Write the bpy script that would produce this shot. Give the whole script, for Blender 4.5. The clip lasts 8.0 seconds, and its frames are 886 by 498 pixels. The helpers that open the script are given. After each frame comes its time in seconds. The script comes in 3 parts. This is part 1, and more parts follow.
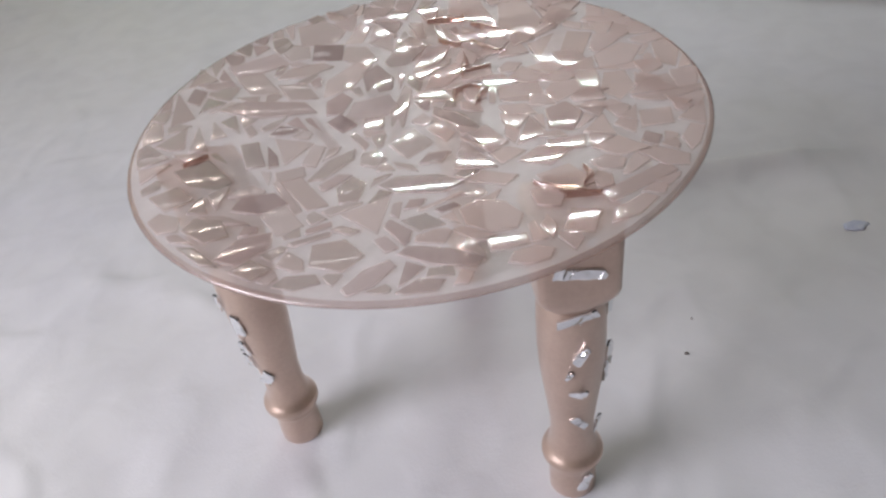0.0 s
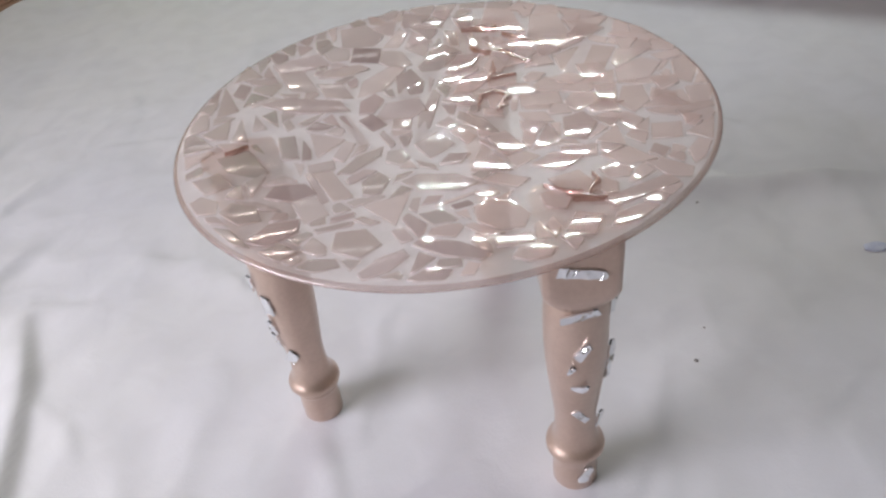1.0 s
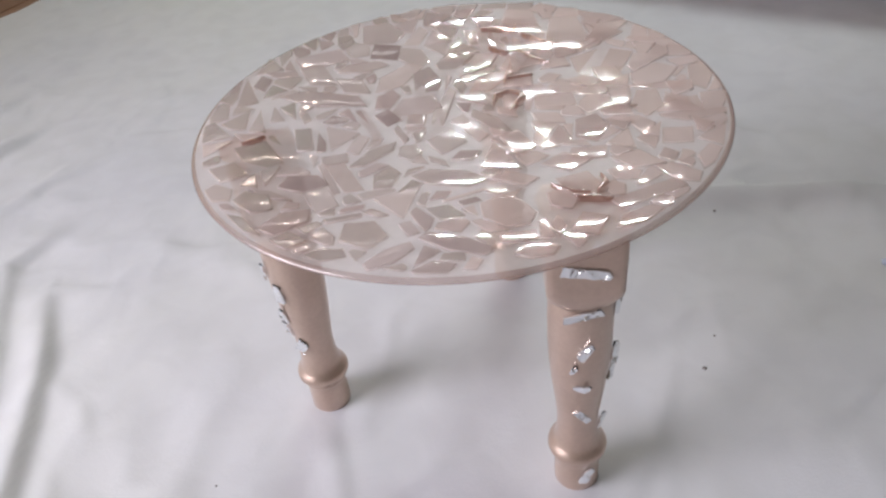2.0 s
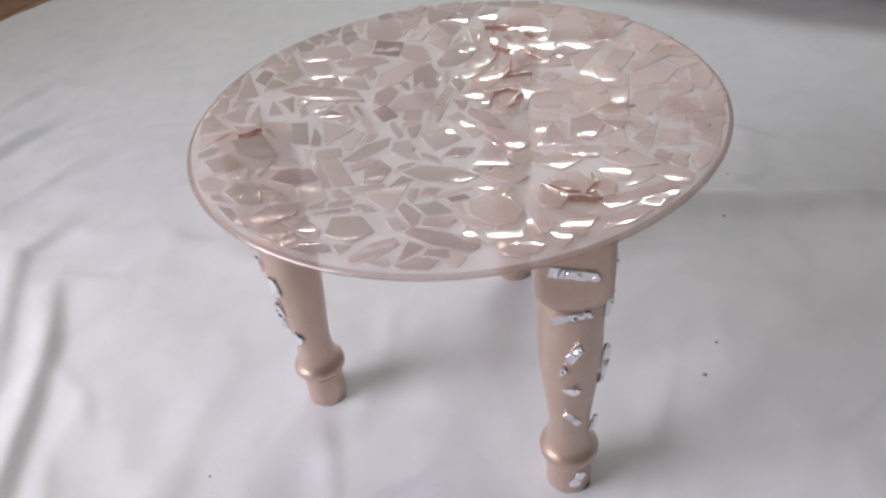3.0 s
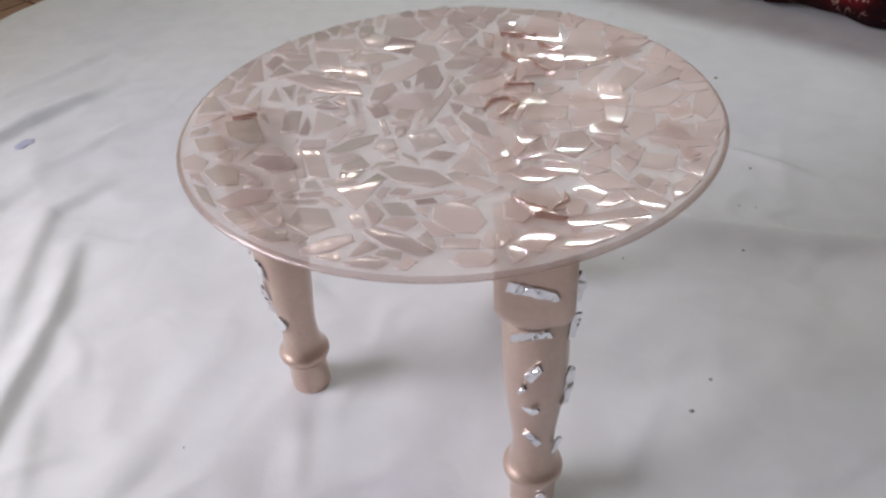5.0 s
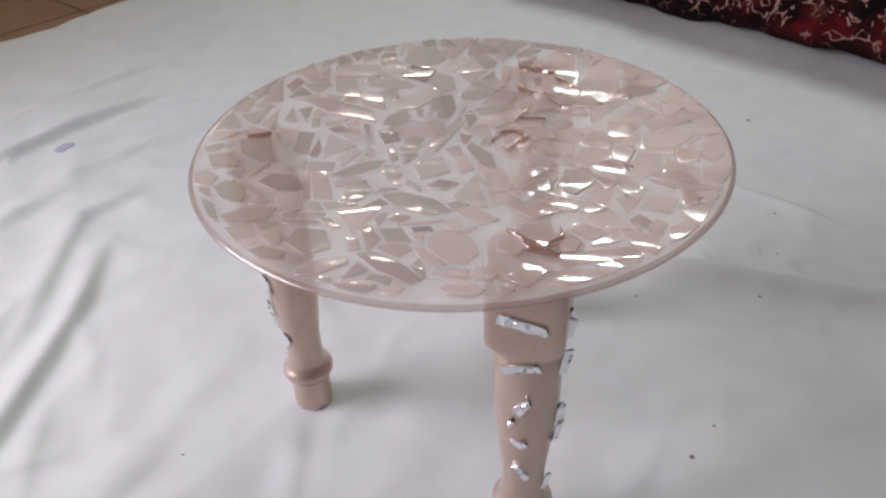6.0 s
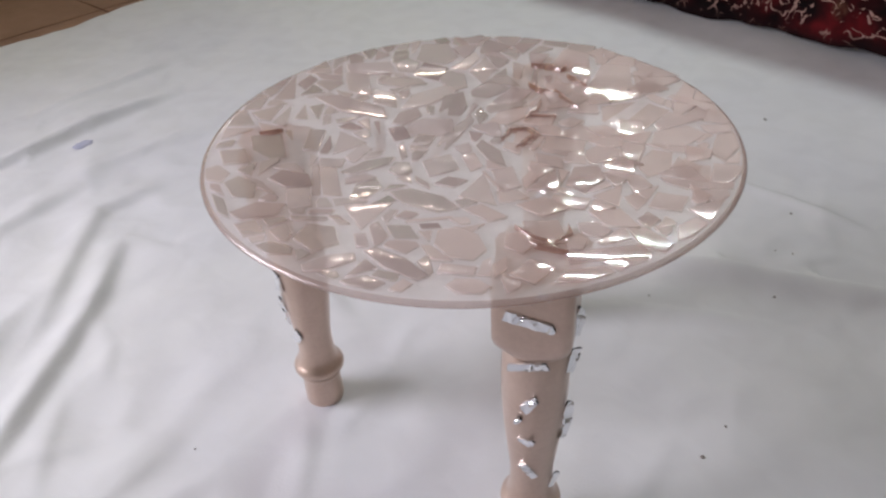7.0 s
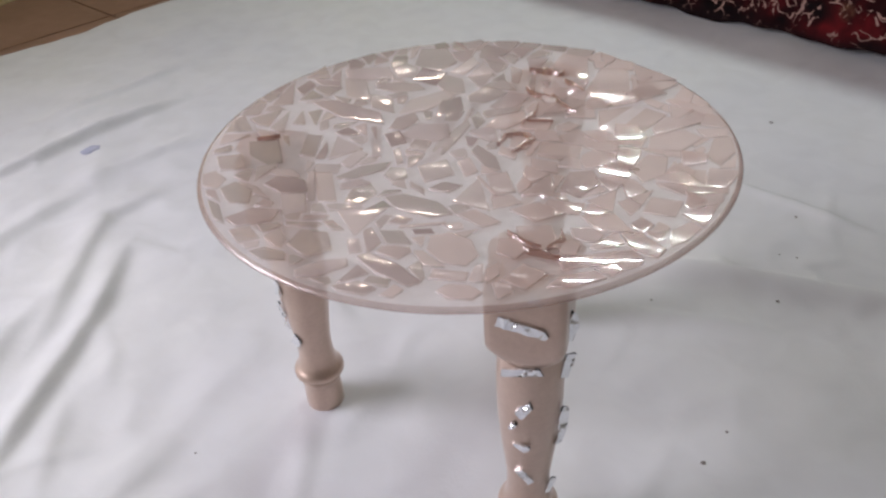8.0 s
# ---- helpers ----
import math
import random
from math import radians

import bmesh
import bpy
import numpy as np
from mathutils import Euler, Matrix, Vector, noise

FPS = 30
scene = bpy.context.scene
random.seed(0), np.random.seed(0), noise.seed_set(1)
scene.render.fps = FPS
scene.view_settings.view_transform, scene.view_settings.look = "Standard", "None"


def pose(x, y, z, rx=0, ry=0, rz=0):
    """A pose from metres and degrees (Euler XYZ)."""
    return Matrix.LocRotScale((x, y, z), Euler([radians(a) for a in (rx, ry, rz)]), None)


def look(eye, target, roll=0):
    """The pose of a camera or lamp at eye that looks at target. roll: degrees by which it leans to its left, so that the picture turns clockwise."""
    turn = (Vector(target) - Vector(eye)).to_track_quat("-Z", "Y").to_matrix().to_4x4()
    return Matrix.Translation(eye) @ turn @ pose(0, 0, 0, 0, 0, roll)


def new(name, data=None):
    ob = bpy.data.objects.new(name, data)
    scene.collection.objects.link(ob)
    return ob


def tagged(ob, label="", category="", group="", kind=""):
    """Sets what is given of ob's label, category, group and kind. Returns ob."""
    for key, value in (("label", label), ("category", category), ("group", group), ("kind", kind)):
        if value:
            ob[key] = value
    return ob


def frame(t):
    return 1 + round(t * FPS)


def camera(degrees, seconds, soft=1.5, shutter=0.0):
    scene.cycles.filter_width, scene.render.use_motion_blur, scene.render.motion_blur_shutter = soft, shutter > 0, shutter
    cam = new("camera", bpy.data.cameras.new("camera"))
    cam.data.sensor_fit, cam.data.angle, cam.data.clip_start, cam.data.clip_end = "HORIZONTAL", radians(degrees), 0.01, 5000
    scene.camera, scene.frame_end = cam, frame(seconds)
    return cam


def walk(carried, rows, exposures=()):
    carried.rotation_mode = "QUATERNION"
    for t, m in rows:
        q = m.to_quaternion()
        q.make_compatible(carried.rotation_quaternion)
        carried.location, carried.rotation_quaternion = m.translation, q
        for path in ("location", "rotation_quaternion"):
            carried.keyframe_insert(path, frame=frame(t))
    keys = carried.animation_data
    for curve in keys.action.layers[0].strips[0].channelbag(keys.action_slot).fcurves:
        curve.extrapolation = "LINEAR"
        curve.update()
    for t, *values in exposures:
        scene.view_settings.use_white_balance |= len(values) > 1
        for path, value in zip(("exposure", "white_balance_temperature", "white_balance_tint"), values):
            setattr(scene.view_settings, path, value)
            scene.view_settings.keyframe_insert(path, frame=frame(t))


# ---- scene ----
cam = camera(61.0, 8.0, soft=2.5)
PATH = [
    (0, (0.014, -0.028, 0.632), (-0.158, 1.495, -0.652), -8.7),
    (0.5, (0.028, -0.044, 0.644), (-0.196, 1.484, -0.627), -8.4),
    (1, (0.037, -0.061, 0.651), (-0.242, 1.46, -0.618), -8.0),
    (1.5, (0.043, -0.069, 0.652), (-0.265, 1.452, -0.61), -7.3),
    (3, (0.076, -0.064, 0.645), (-0.327, 1.442, -0.608), -7.1),
    (3.5, (0.093, -0.058, 0.642), (-0.325, 1.45, -0.604), -6.4),
    (4, (0.108, -0.051, 0.639), (-0.34, 1.439, -0.618), -5.7),
    (5.3, (0.152, -0.039, 0.638), (-0.436, 1.43, -0.585), -3.2),
    (5.5, (0.159, -0.037, 0.637), (-0.436, 1.446, -0.566), -1.8),
    (6, (0.17, -0.033, 0.643), (-0.486, 1.438, -0.543), -2.6),
    (6.5, (0.174, -0.031, 0.643), (-0.503, 1.429, -0.544), -2.9),
    (7, (0.177, -0.032, 0.642), (-0.521, 1.42, -0.544), -3.2),
    (7.5, (0.18, -0.031, 0.643), (-0.53, 1.419, -0.538), -3.3),
    (8, (0.189, -0.026, 0.643), (-0.539, 1.418, -0.535), -3.9),
]
EXPOSURES = [(0, -0.11), (0.5, -0.04), (1.0, 0.01), (1.5, 0.02), (3.5, 0.02), (5.5, -0.02), (8, -0.04)]
walk(cam, [(t, look(eye, target, roll)) for t, eye, target, roll in PATH], EXPOSURES)

# ---- light ----
world = bpy.data.worlds.new("sky")
scene.world = world
world.use_nodes = True
sky = world.node_tree.nodes.new("ShaderNodeTexSky")
sky.sky_type = 'NISHITA'
sky.sun_disc = False
sky.sun_elevation, sky.sun_rotation = radians(35), radians(230)
world.node_tree.links.new(sky.outputs[0], world.node_tree.nodes["Background"].inputs[0])
world.node_tree.nodes["Background"].inputs[1].default_value = 0.1


def area_lamp(name, eye, target, sx, sy, power, colour, spread=180):
    data = bpy.data.lights.new(name, 'AREA')
    data.shape, data.size, data.size_y, data.energy, data.color = 'RECTANGLE', sx, sy, power, colour
    data.spread = radians(spread)
    ob = new(name, data)
    ob.matrix_world = look(eye, target)
    return ob


# an unseen tube light on the far wall, a second in line with it added for streaks on the left chips, and daylight in
# the window behind and to the left of the camera
area_lamp("tube_light_glow", (-0.06, 2.84, 2.16), (-0.03, 0.45, 0.3), 1.16, 0.010, 23.2, (0.91, 1.02, 1.012))
area_lamp("tube_light_glow", (-1.30, 2.84, 2.34), (-0.40, 0.45, 0.3), 1.10, 0.010, 3.8, (1.06, 0.90, 0.74))
area_lamp("window_daylight", (-1.91, -0.68, 1.22), (-0.32, 0.16, 0.0), 1.38, 1.2, 20.9, (0.965, 0.950, 1.085), 110)


# ---- materials ----
def node_mat(name):
    m = bpy.data.materials.new(name)
    m.use_nodes = True
    nt = m.node_tree
    return m, nt, nt.nodes["Principled BSDF"], nt.nodes["Material Output"]


def ramp(nt, src, stops):
    r = nt.nodes.new("ShaderNodeValToRGB")
    el = r.color_ramp.elements
    el[0].position, el[0].color = stops[0][0], (*stops[0][1], 1)
    el[1].position, el[1].color = stops[-1][0], (*stops[-1][1], 1)
    for p, c in stops[1:-1]:
        e = el.new(p)
        e.color = (*c, 1)
    nt.links.new(src, r.inputs[0])
    return r.outputs[0]


def tex(nt, kind, scale, detail=4.0, coord="Object", rough=0.55, distortion=0.0):
    co = nt.nodes.new("ShaderNodeTexCoord")
    if kind == "noise":
        n = nt.nodes.new("ShaderNodeTexNoise")
        n.inputs["Detail"].default_value = detail
        n.inputs["Roughness"].default_value = rough
        n.inputs["Distortion"].default_value = distortion
    else:
        n = nt.nodes.new("ShaderNodeTexVoronoi")
        if kind == "edge":
            n.feature = 'DISTANCE_TO_EDGE'
    n.inputs["Scale"].default_value = scale
    nt.links.new(co.outputs[coord], n.inputs["Vector"])
    return n


def mixed(nt, fac, a, b, mode='MIX'):
    m = nt.nodes.new("ShaderNodeMix")
    m.data_type, m.blend_type = 'RGBA', mode
    for slot, v in ((0, fac), (6, a), (7, b)):
        if isinstance(v, (int, float)):
            m.inputs[slot].default_value = v
        elif isinstance(v, tuple):
            m.inputs[slot].default_value = (*v, 1)
        else:
            nt.links.new(v, m.inputs[slot])
    return m.outputs[2]


def bump(nt, bsdf, src, strength, dist):
    b = nt.nodes.new("ShaderNodeBump")
    b.inputs["Strength"].default_value, b.inputs["Distance"].default_value = strength, dist
    nt.links.new(src, b.inputs["Height"])
    nt.links.new(b.outputs[0], bsdf.inputs["Normal"])


def surface(name, dark, light, scale, rough=0.6, metal=0.0, fine=60.0, relief=0.15, dist=0.002):
    """Two-scale mottled surface with fine relief."""
    m, nt, b, out = node_mat(name)
    big = tex(nt, "noise", scale, 5)
    small = tex(nt, "noise", fine, 3)
    base = ramp(nt, big.outputs[0], [(0.3, dark), (0.7, light)])
    col = mixed(nt, 0.25, base, ramp(nt, small.outputs[0], [(0.3, dark), (0.7, light)]))
    nt.links.new(col, b.inputs["Base Color"])
    b.inputs["Roughness"].default_value, b.inputs["Metallic"].default_value = rough, metal
    bump(nt, b, small.outputs[0], relief, dist)
    return m


def sheet_material():
    m, nt, b, out = node_mat("cotton_sheet")
    big = tex(nt, "noise", 1.6, 4)
    mid = tex(nt, "noise", 17, 3, rough=0.45, distortion=0.5)
    weave = tex(nt, "noise", 420, 2)
    c = ramp(nt, big.outputs[0], [(0.3, (0.645, 0.635, 0.70)), (0.5, (0.715, 0.70, 0.725)), (0.7, (0.74, 0.725, 0.70))])
    c = mixed(nt, 0.35, c, ramp(nt, mid.outputs[0], [(0.25, (0.62, 0.61, 0.60)), (0.6, (0.76, 0.755, 0.75))]))
    spot = tex(nt, "noise", 3.1, 6)
    c = mixed(nt, ramp(nt, spot.outputs[0], [(0.60, (0, 0, 0)), (0.78, (0.35, 0.35, 0.35))]), c, (0.58, 0.575, 0.52))
    nt.links.new(c, b.inputs["Base Color"])
    b.inputs["Roughness"].default_value = 0.85
    b.inputs["Sheen Weight"].default_value = 0.15
    bump(nt, b, mixed(nt, 0.15, mid.outputs[0], weave.outputs[0]), 0.3, 0.005)
    return m


def copper_material():
    m, nt, b, out = node_mat("rose_gold_paint")
    big = tex(nt, "noise", 22, 5)
    fine = tex(nt, "noise", 260, 3)
    c = ramp(nt, big.outputs[0], [(0.3, (0.53, 0.385, 0.30)), (0.7, (0.63, 0.475, 0.385))])
    nt.links.new(mixed(nt, 0.2, c, ramp(nt, fine.outputs[0], [(0.3, (0.47, 0.33, 0.26)), (0.7, (0.70, 0.54, 0.44))])), b.inputs["Base Color"])
    b.inputs["Metallic"].default_value, b.inputs["Roughness"].default_value = 0.6, 0.38
    b.inputs["Coat Weight"].default_value, b.inputs["Coat Roughness"].default_value = 0.8, 0.33
    bump(nt, b, fine.outputs[0], 0.12, 0.0008)
    return m


def clear_glass(name, tint, haze, haze_colour, gloss, gloss_colour, rough, relief=0.0, tints=(), milks=(), graze=0.9):
    """Coated glass: clear tinted body, a little milky haze, and a glossy face that grows at grazing angles."""
    m, nt, b, out = node_mat(name)
    nt.nodes.remove(b)
    clear = nt.nodes.new("ShaderNodeBsdfTransparent")
    clear.inputs[0].default_value = (*tint, 1)
    milk = nt.nodes.new("ShaderNodeBsdfDiffuse")
    blot = tex(nt, "noise", 45, 5)
    body = ramp(nt, blot.outputs[0], [(0.3, tuple(v * 0.86 for v in haze_colour)), (0.7, haze_colour)])
    if tints:
        info = nt.nodes.new("ShaderNodeObjectInfo")
        again = nt.nodes.new("ShaderNodeMath")
        again.operation = 'PINGPONG'
        again.inputs[1].default_value = 0.37
        nt.links.new(info.outputs["Random"], again.inputs[0])
        nt.links.new(ramp(nt, info.outputs["Random"], tints), clear.inputs[0])
        body = mixed(nt, 0.75, body, ramp(nt, again.outputs[0], milks))
    nt.links.new(body, milk.inputs[0])
    shine = nt.nodes.new("ShaderNodeBsdfGlossy")
    shine.inputs["Color"].default_value = (*gloss_colour, 1)
    shine.inputs["Roughness"].default_value = rough
    lw = nt.nodes.new("ShaderNodeLayerWeight")
    lw.inputs[0].default_value = 0.5
    steep = nt.nodes.new("ShaderNodeMath")
    steep.operation = 'POWER'
    steep.inputs[1].default_value = 3.0
    nt.links.new(lw.outputs["Facing"], steep.inputs[0])
    boost = nt.nodes.new("ShaderNodeMath")
    boost.operation, boost.use_clamp = 'MULTIPLY_ADD', True
    boost.inputs[1].default_value, boost.inputs[2].default_value = graze, gloss
    nt.links.new(steep.outputs[0], boost.inputs[0])
    one = nt.nodes.new("ShaderNodeMixShader")
    one.inputs[0].default_value = haze
    two = nt.nodes.new("ShaderNodeMixShader")
    nt.links.new(clear.outputs[0], one.inputs[1])
    nt.links.new(milk.outputs[0], one.inputs[2])
    nt.links.new(boost.outputs[0], two.inputs[0])
    nt.links.new(one.outputs[0], two.inputs[1])
    nt.links.new(shine.outputs[0], two.inputs[2])
    nt.links.new(two.outputs[0], out.inputs[0])
    if relief:
        wave = tex(nt, "noise", 70, 2)
        dent = nt.nodes.new("ShaderNodeBump")
        dent.inputs["Strength"].default_value, dent.inputs["Distance"].default_value = relief, 0.001
        nt.links.new(wave.outputs[0], dent.inputs["Height"])
        nt.links.new(dent.outputs[0], shine.inputs["Normal"])
    return m


def fabric_material():
    """Maroon cover woven with cream scrolls and tan medallions, with the shade along its hem painted in."""
    m, nt, b, out = node_mat("maroon_brocade")
    co = nt.nodes.new("ShaderNodeTexCoord")
    cloth = tex(nt, "noise", 9, 3)
    base = ramp(nt, cloth.outputs[0], [(0.40, (0.004, 0.0015, 0.002)), (0.52, (0.030, 0.003, 0.004)), (0.64, (0.12, 0.007, 0.010))])
    scroll = tex(nt, "edge", 36, coord="Object")
    warp = tex(nt, "noise", 14, 2)
    vec = nt.nodes.new("ShaderNodeMix")
    vec.data_type = 'VECTOR'
    vec.inputs[0].default_value = 0.10
    nt.links.new(co.outputs["Object"], vec.inputs[4])
    nt.links.new(warp.outputs["Color"], vec.inputs[5])
    nt.links.new(vec.outputs[1], scroll.inputs["Vector"])
    line = ramp(nt, scroll.outputs["Distance"], [(0.035, (1, 1, 1)), (0.060, (0, 0, 0))])
    gate = tex(nt, "noise", 34, 2)
    line = mixed(nt, 1.0, line, ramp(nt, gate.outputs[0], [(0.50, (0, 0, 0)), (0.54, (1, 1, 1))]), 'MULTIPLY')
    medal = tex(nt, "cell", 5.2)
    disc = ramp(nt, medal.outputs["Distance"], [(0.12, (1, 1, 1)), (0.20, (0, 0, 0))])
    petals = tex(nt, "noise", 60, 3)
    tan = ramp(nt, petals.outputs[0], [(0.4, (0.09, 0.03, 0.018)), (0.6, (0.30, 0.16, 0.09))])
    c = mixed(nt, line, base, (0.40, 0.24, 0.20))
    c = mixed(nt, disc, c, tan)
    sep = nt.nodes.new("ShaderNodeSeparateXYZ")
    nt.links.new(co.outputs["Object"], sep.inputs[0])
    # shade at the bottom of the cover, painted as a dark fade with height
    hem_shade = ramp(nt, sep.outputs[2], [(0.012, (1, 1, 1)), (0.045, (0, 0, 0))])
    c = mixed(nt, hem_shade, c, (0.009, 0.003, 0.004))
    nt.links.new(c, b.inputs["Base Color"])
    b.inputs["Roughness"].default_value = 0.8
    b.inputs["Specular IOR Level"].default_value = 0.12
    bump(nt, b, petals.outputs[0], 0.3, 0.003)
    return m


SHEET = sheet_material()
COPPER = copper_material()
PLATE = clear_glass("rose_tinted_glass", (0.98, 0.95, 0.935), 0.31, (0.96, 0.90, 0.88), 0.01, (1.0, 0.95, 0.93), 0.4, 0.1, graze=0.12)
RIM = clear_glass("rose_glass_edge", (0.89, 0.81, 0.785), 0.28, (0.66, 0.54, 0.51), 0.06, (1.0, 0.92, 0.88), 0.2, 0.2)
# dark, brown and greenish tints stand in for the room reflected in the chips
SHARD = clear_glass("broken_mirror_glass", (0.93, 0.85, 0.82), 0.31, (0.94, 0.81, 0.765), 0.05, (1.0, 0.94, 0.925), 0.03, 0.02,
                    [(0.0, (0.48, 0.41, 0.39)), (0.2, (0.80, 0.71, 0.69)), (0.42, (0.56, 0.50, 0.48)), (0.6, (0.90, 0.84, 0.80)), (0.8, (0.54, 0.55, 0.48)), (1.0, (0.82, 0.70, 0.67))],
                    [(0.0, (0.47, 0.37, 0.35)), (0.09, (0.86, 0.69, 0.66)), (0.18, (0.93, 0.83, 0.81)), (0.26, (0.56, 0.55, 0.48)), (0.37, (0.90, 0.70, 0.67))], graze=0.34)
# right-hand chips: the pink wall's reflection put into the glass colour
PINK_REFLECT_SHARD = clear_glass("broken_glass_pink_reflection", (0.93, 0.85, 0.82), 0.36, (0.94, 0.81, 0.765), 0.05, (1.0, 0.94, 0.925), 0.03, 0.02,
                         [(0.0, (0.66, 0.57, 0.54)), (0.25, (0.93, 0.84, 0.81)), (0.5, (0.82, 0.72, 0.69)), (0.75, (0.95, 0.88, 0.84)), (1.0, (0.90, 0.78, 0.74))],
                         [(0.0, (0.74, 0.60, 0.56)), (0.12, (0.88, 0.73, 0.68)), (0.25, (0.92, 0.80, 0.76)), (0.37, (0.84, 0.68, 0.63))], graze=0.34)
BEAD = clear_glass("glue_bead", (0.95, 0.89, 0.87), 0.22, (0.92, 0.82, 0.79), 0.03, (1.0, 0.97, 0.95), 0.3, 0.3, graze=0.3)
MIRROR = surface("silver_mirror_glass", (0.90, 0.92, 0.95), (0.98, 0.985, 1.0), 30, 0.1, 0.9, 150, 0.5, 0.0015)
BACKING = surface("dark_mirror_backing", (0.015, 0.014, 0.016), (0.05, 0.045, 0.045), 80, 0.35)
SMEAR = clear_glass("dried_brown_glue", (0.82, 0.66, 0.61), 0.26, (0.44, 0.26, 0.21), 0.12, (1.0, 0.95, 0.92), 0.2, 0.5)
FABRIC = fabric_material()
TAN_WALL = surface("tan_wall_paint", (0.54, 0.42, 0.21), (0.64, 0.51, 0.28), 2.2, 0.7, 0.0, 70, 0.1)
TILE = surface("terracotta_tile", (0.24, 0.13, 0.09), (0.34, 0.195, 0.14), 5, 0.42, 0.0, 40, 0.2, 0.002)
GROUT = surface("dark_grout", (0.06, 0.045, 0.035), (0.11, 0.08, 0.065), 8, 0.9)
PINK_WALL = surface("pink_wall_paint", (0.82, 0.665, 0.63), (0.89, 0.745, 0.715), 2.2, 0.7, 0.0, 70, 0.1)
CREAM_WALL = surface("cream_wall_paint", (0.40, 0.38, 0.35), (0.47, 0.45, 0.41), 2.2, 0.7, 0.0, 70, 0.1)
BROWN_WALL = surface("brown_pink_wall_paint", (0.39, 0.30, 0.285), (0.48, 0.375, 0.355), 2.2, 0.7, 0.0, 70, 0.1)
CEILING = surface("white_ceiling_paint", (0.46, 0.445, 0.43), (0.53, 0.515, 0.50), 2.0, 0.8)
GREEN = surface("green_curtain_cloth", (0.36, 0.68, 0.46), (0.46, 0.77, 0.55), 8, 0.85)
DOORWOOD = surface("yellow_brown_wood", (0.59, 0.46, 0.265), (0.71, 0.57, 0.36), 4, 0.45)
DARKWOOD = surface("dark_divan_wood", (0.012, 0.008, 0.006), (0.03, 0.02, 0.014), 10, 0.6)
WHITE_METAL = surface("white_enamel", (0.72, 0.72, 0.72), (0.82, 0.82, 0.82), 12, 0.4)
FLECK = surface("dark_grit", (0.20, 0.175, 0.165), (0.34, 0.30, 0.28), 300, 0.9)
GLUE = surface("peach_glue", (0.62, 0.36, 0.27), (0.86, 0.66, 0.55), 45, 0.35)
BLUE = surface("blue_ink", (0.38, 0.39, 0.54), (0.54, 0.54, 0.64), 160, 0.9)
PALE_BLUE = surface("faded_blue_ink", (0.50, 0.53, 0.68), (0.66, 0.68, 0.77), 120, 0.85)

TUBE, _, tube_b, _ = node_mat("lit_tube")
tube_b.inputs["Emission Color"].default_value = (0.95, 0.98, 1.0, 1)
tube_b.inputs["Emission Strength"].default_value = 5.0


# ---- mesh helpers ----
def part(name, bm, material, parent=None, label=""):
    me = bpy.data.meshes.new(name)
    bm.to_mesh(me)
    bm.free()
    if material:
        me.materials.append(material)
    ob = new(name, me)
    if parent:
        ob.parent = parent
    if label:
        ob["label"] = label
    return ob


def add_box(bm, x0, y0, z0, x1, y1, z1, bevel=0.0):
    r = bmesh.ops.create_cube(bm, size=1.0, matrix=Matrix.LocRotScale(((x0 + x1) / 2, (y0 + y1) / 2, (z0 + z1) / 2), None, (x1 - x0, y1 - y0, z1 - z0)))
    if bevel:
        edges = {e for v in r["verts"] for e in v.link_edges}
        bmesh.ops.bevel(bm, geom=list(edges), offset=bevel, segments=2, affect='EDGES', profile=0.6)


def box(x0, y0, z0, x1, y1, z1, bevel=0.0):
    bm = bmesh.new()
    add_box(bm, x0, y0, z0, x1, y1, z1, bevel)
    return bm


def smooth(bm):
    for f in bm.faces:
        f.smooth = True
    return bm


# ---- room ----
X0, X1, Y0, Y1, HIGH, FLOOR = -1.95, 2.5, -2.4, 3.0, 2.7, -0.012
tagged(part("floor", box(X0 - 0.2, Y0 - 0.2, FLOOR - 0.12, X1 + 0.2, Y1 + 0.2, FLOOR - 0.006), GROUT), "dark grout bed under brown floor tiles", "floor", kind="structure")
tagged(part("ceiling", box(X0 - 0.2, Y0 - 0.2, HIGH, X1 + 0.2, Y1 + 0.2, HIGH + 0.1), CEILING), "plain white painted ceiling", "ceiling", kind="structure")
tagged(part("wall_north", box(-1.0, Y1, FLOOR - 0.006, X1 + 0.2, Y1 + 0.15, HIGH), PINK_WALL), "plain pale pink painted wall", "wall", kind="structure")
tagged(part("wall_north_west", box(X0 - 0.2, Y1, FLOOR - 0.006, -1.0, Y1 + 0.15, HIGH), BROWN_WALL), "plain brownish pink painted wall", "wall", kind="structure")
tagged(part("wall_east", box(X1, Y0, FLOOR - 0.006, X1 + 0.15, Y1, HIGH), CREAM_WALL), "plain cream painted wall", "wall", kind="structure")
tagged(part("wall_south", box(X0 - 0.2, Y0 - 0.15, FLOOR - 0.006, X1 + 0.2, Y0, HIGH), CREAM_WALL), "plain cream painted wall", "wall", kind="structure")
bm = bmesh.new()
WY0, WY1, WZ0, WZ1 = -1.42, 0.06, 0.58, 1.88
add_box(bm, X0 - 0.15, Y0, FLOOR - 0.006, X0, Y1, WZ0)
add_box(bm, X0 - 0.15, Y0, WZ1, X0, Y1, HIGH)
add_box(bm, X0 - 0.15, Y0, WZ0, X0, WY0, WZ1)
add_box(bm, X0 - 0.15, WY1, WZ0, X0, Y1, WZ1)
tagged(part("wall_west", bm, TAN_WALL), "plain tan painted wall with a window opening", "wall", kind="structure")


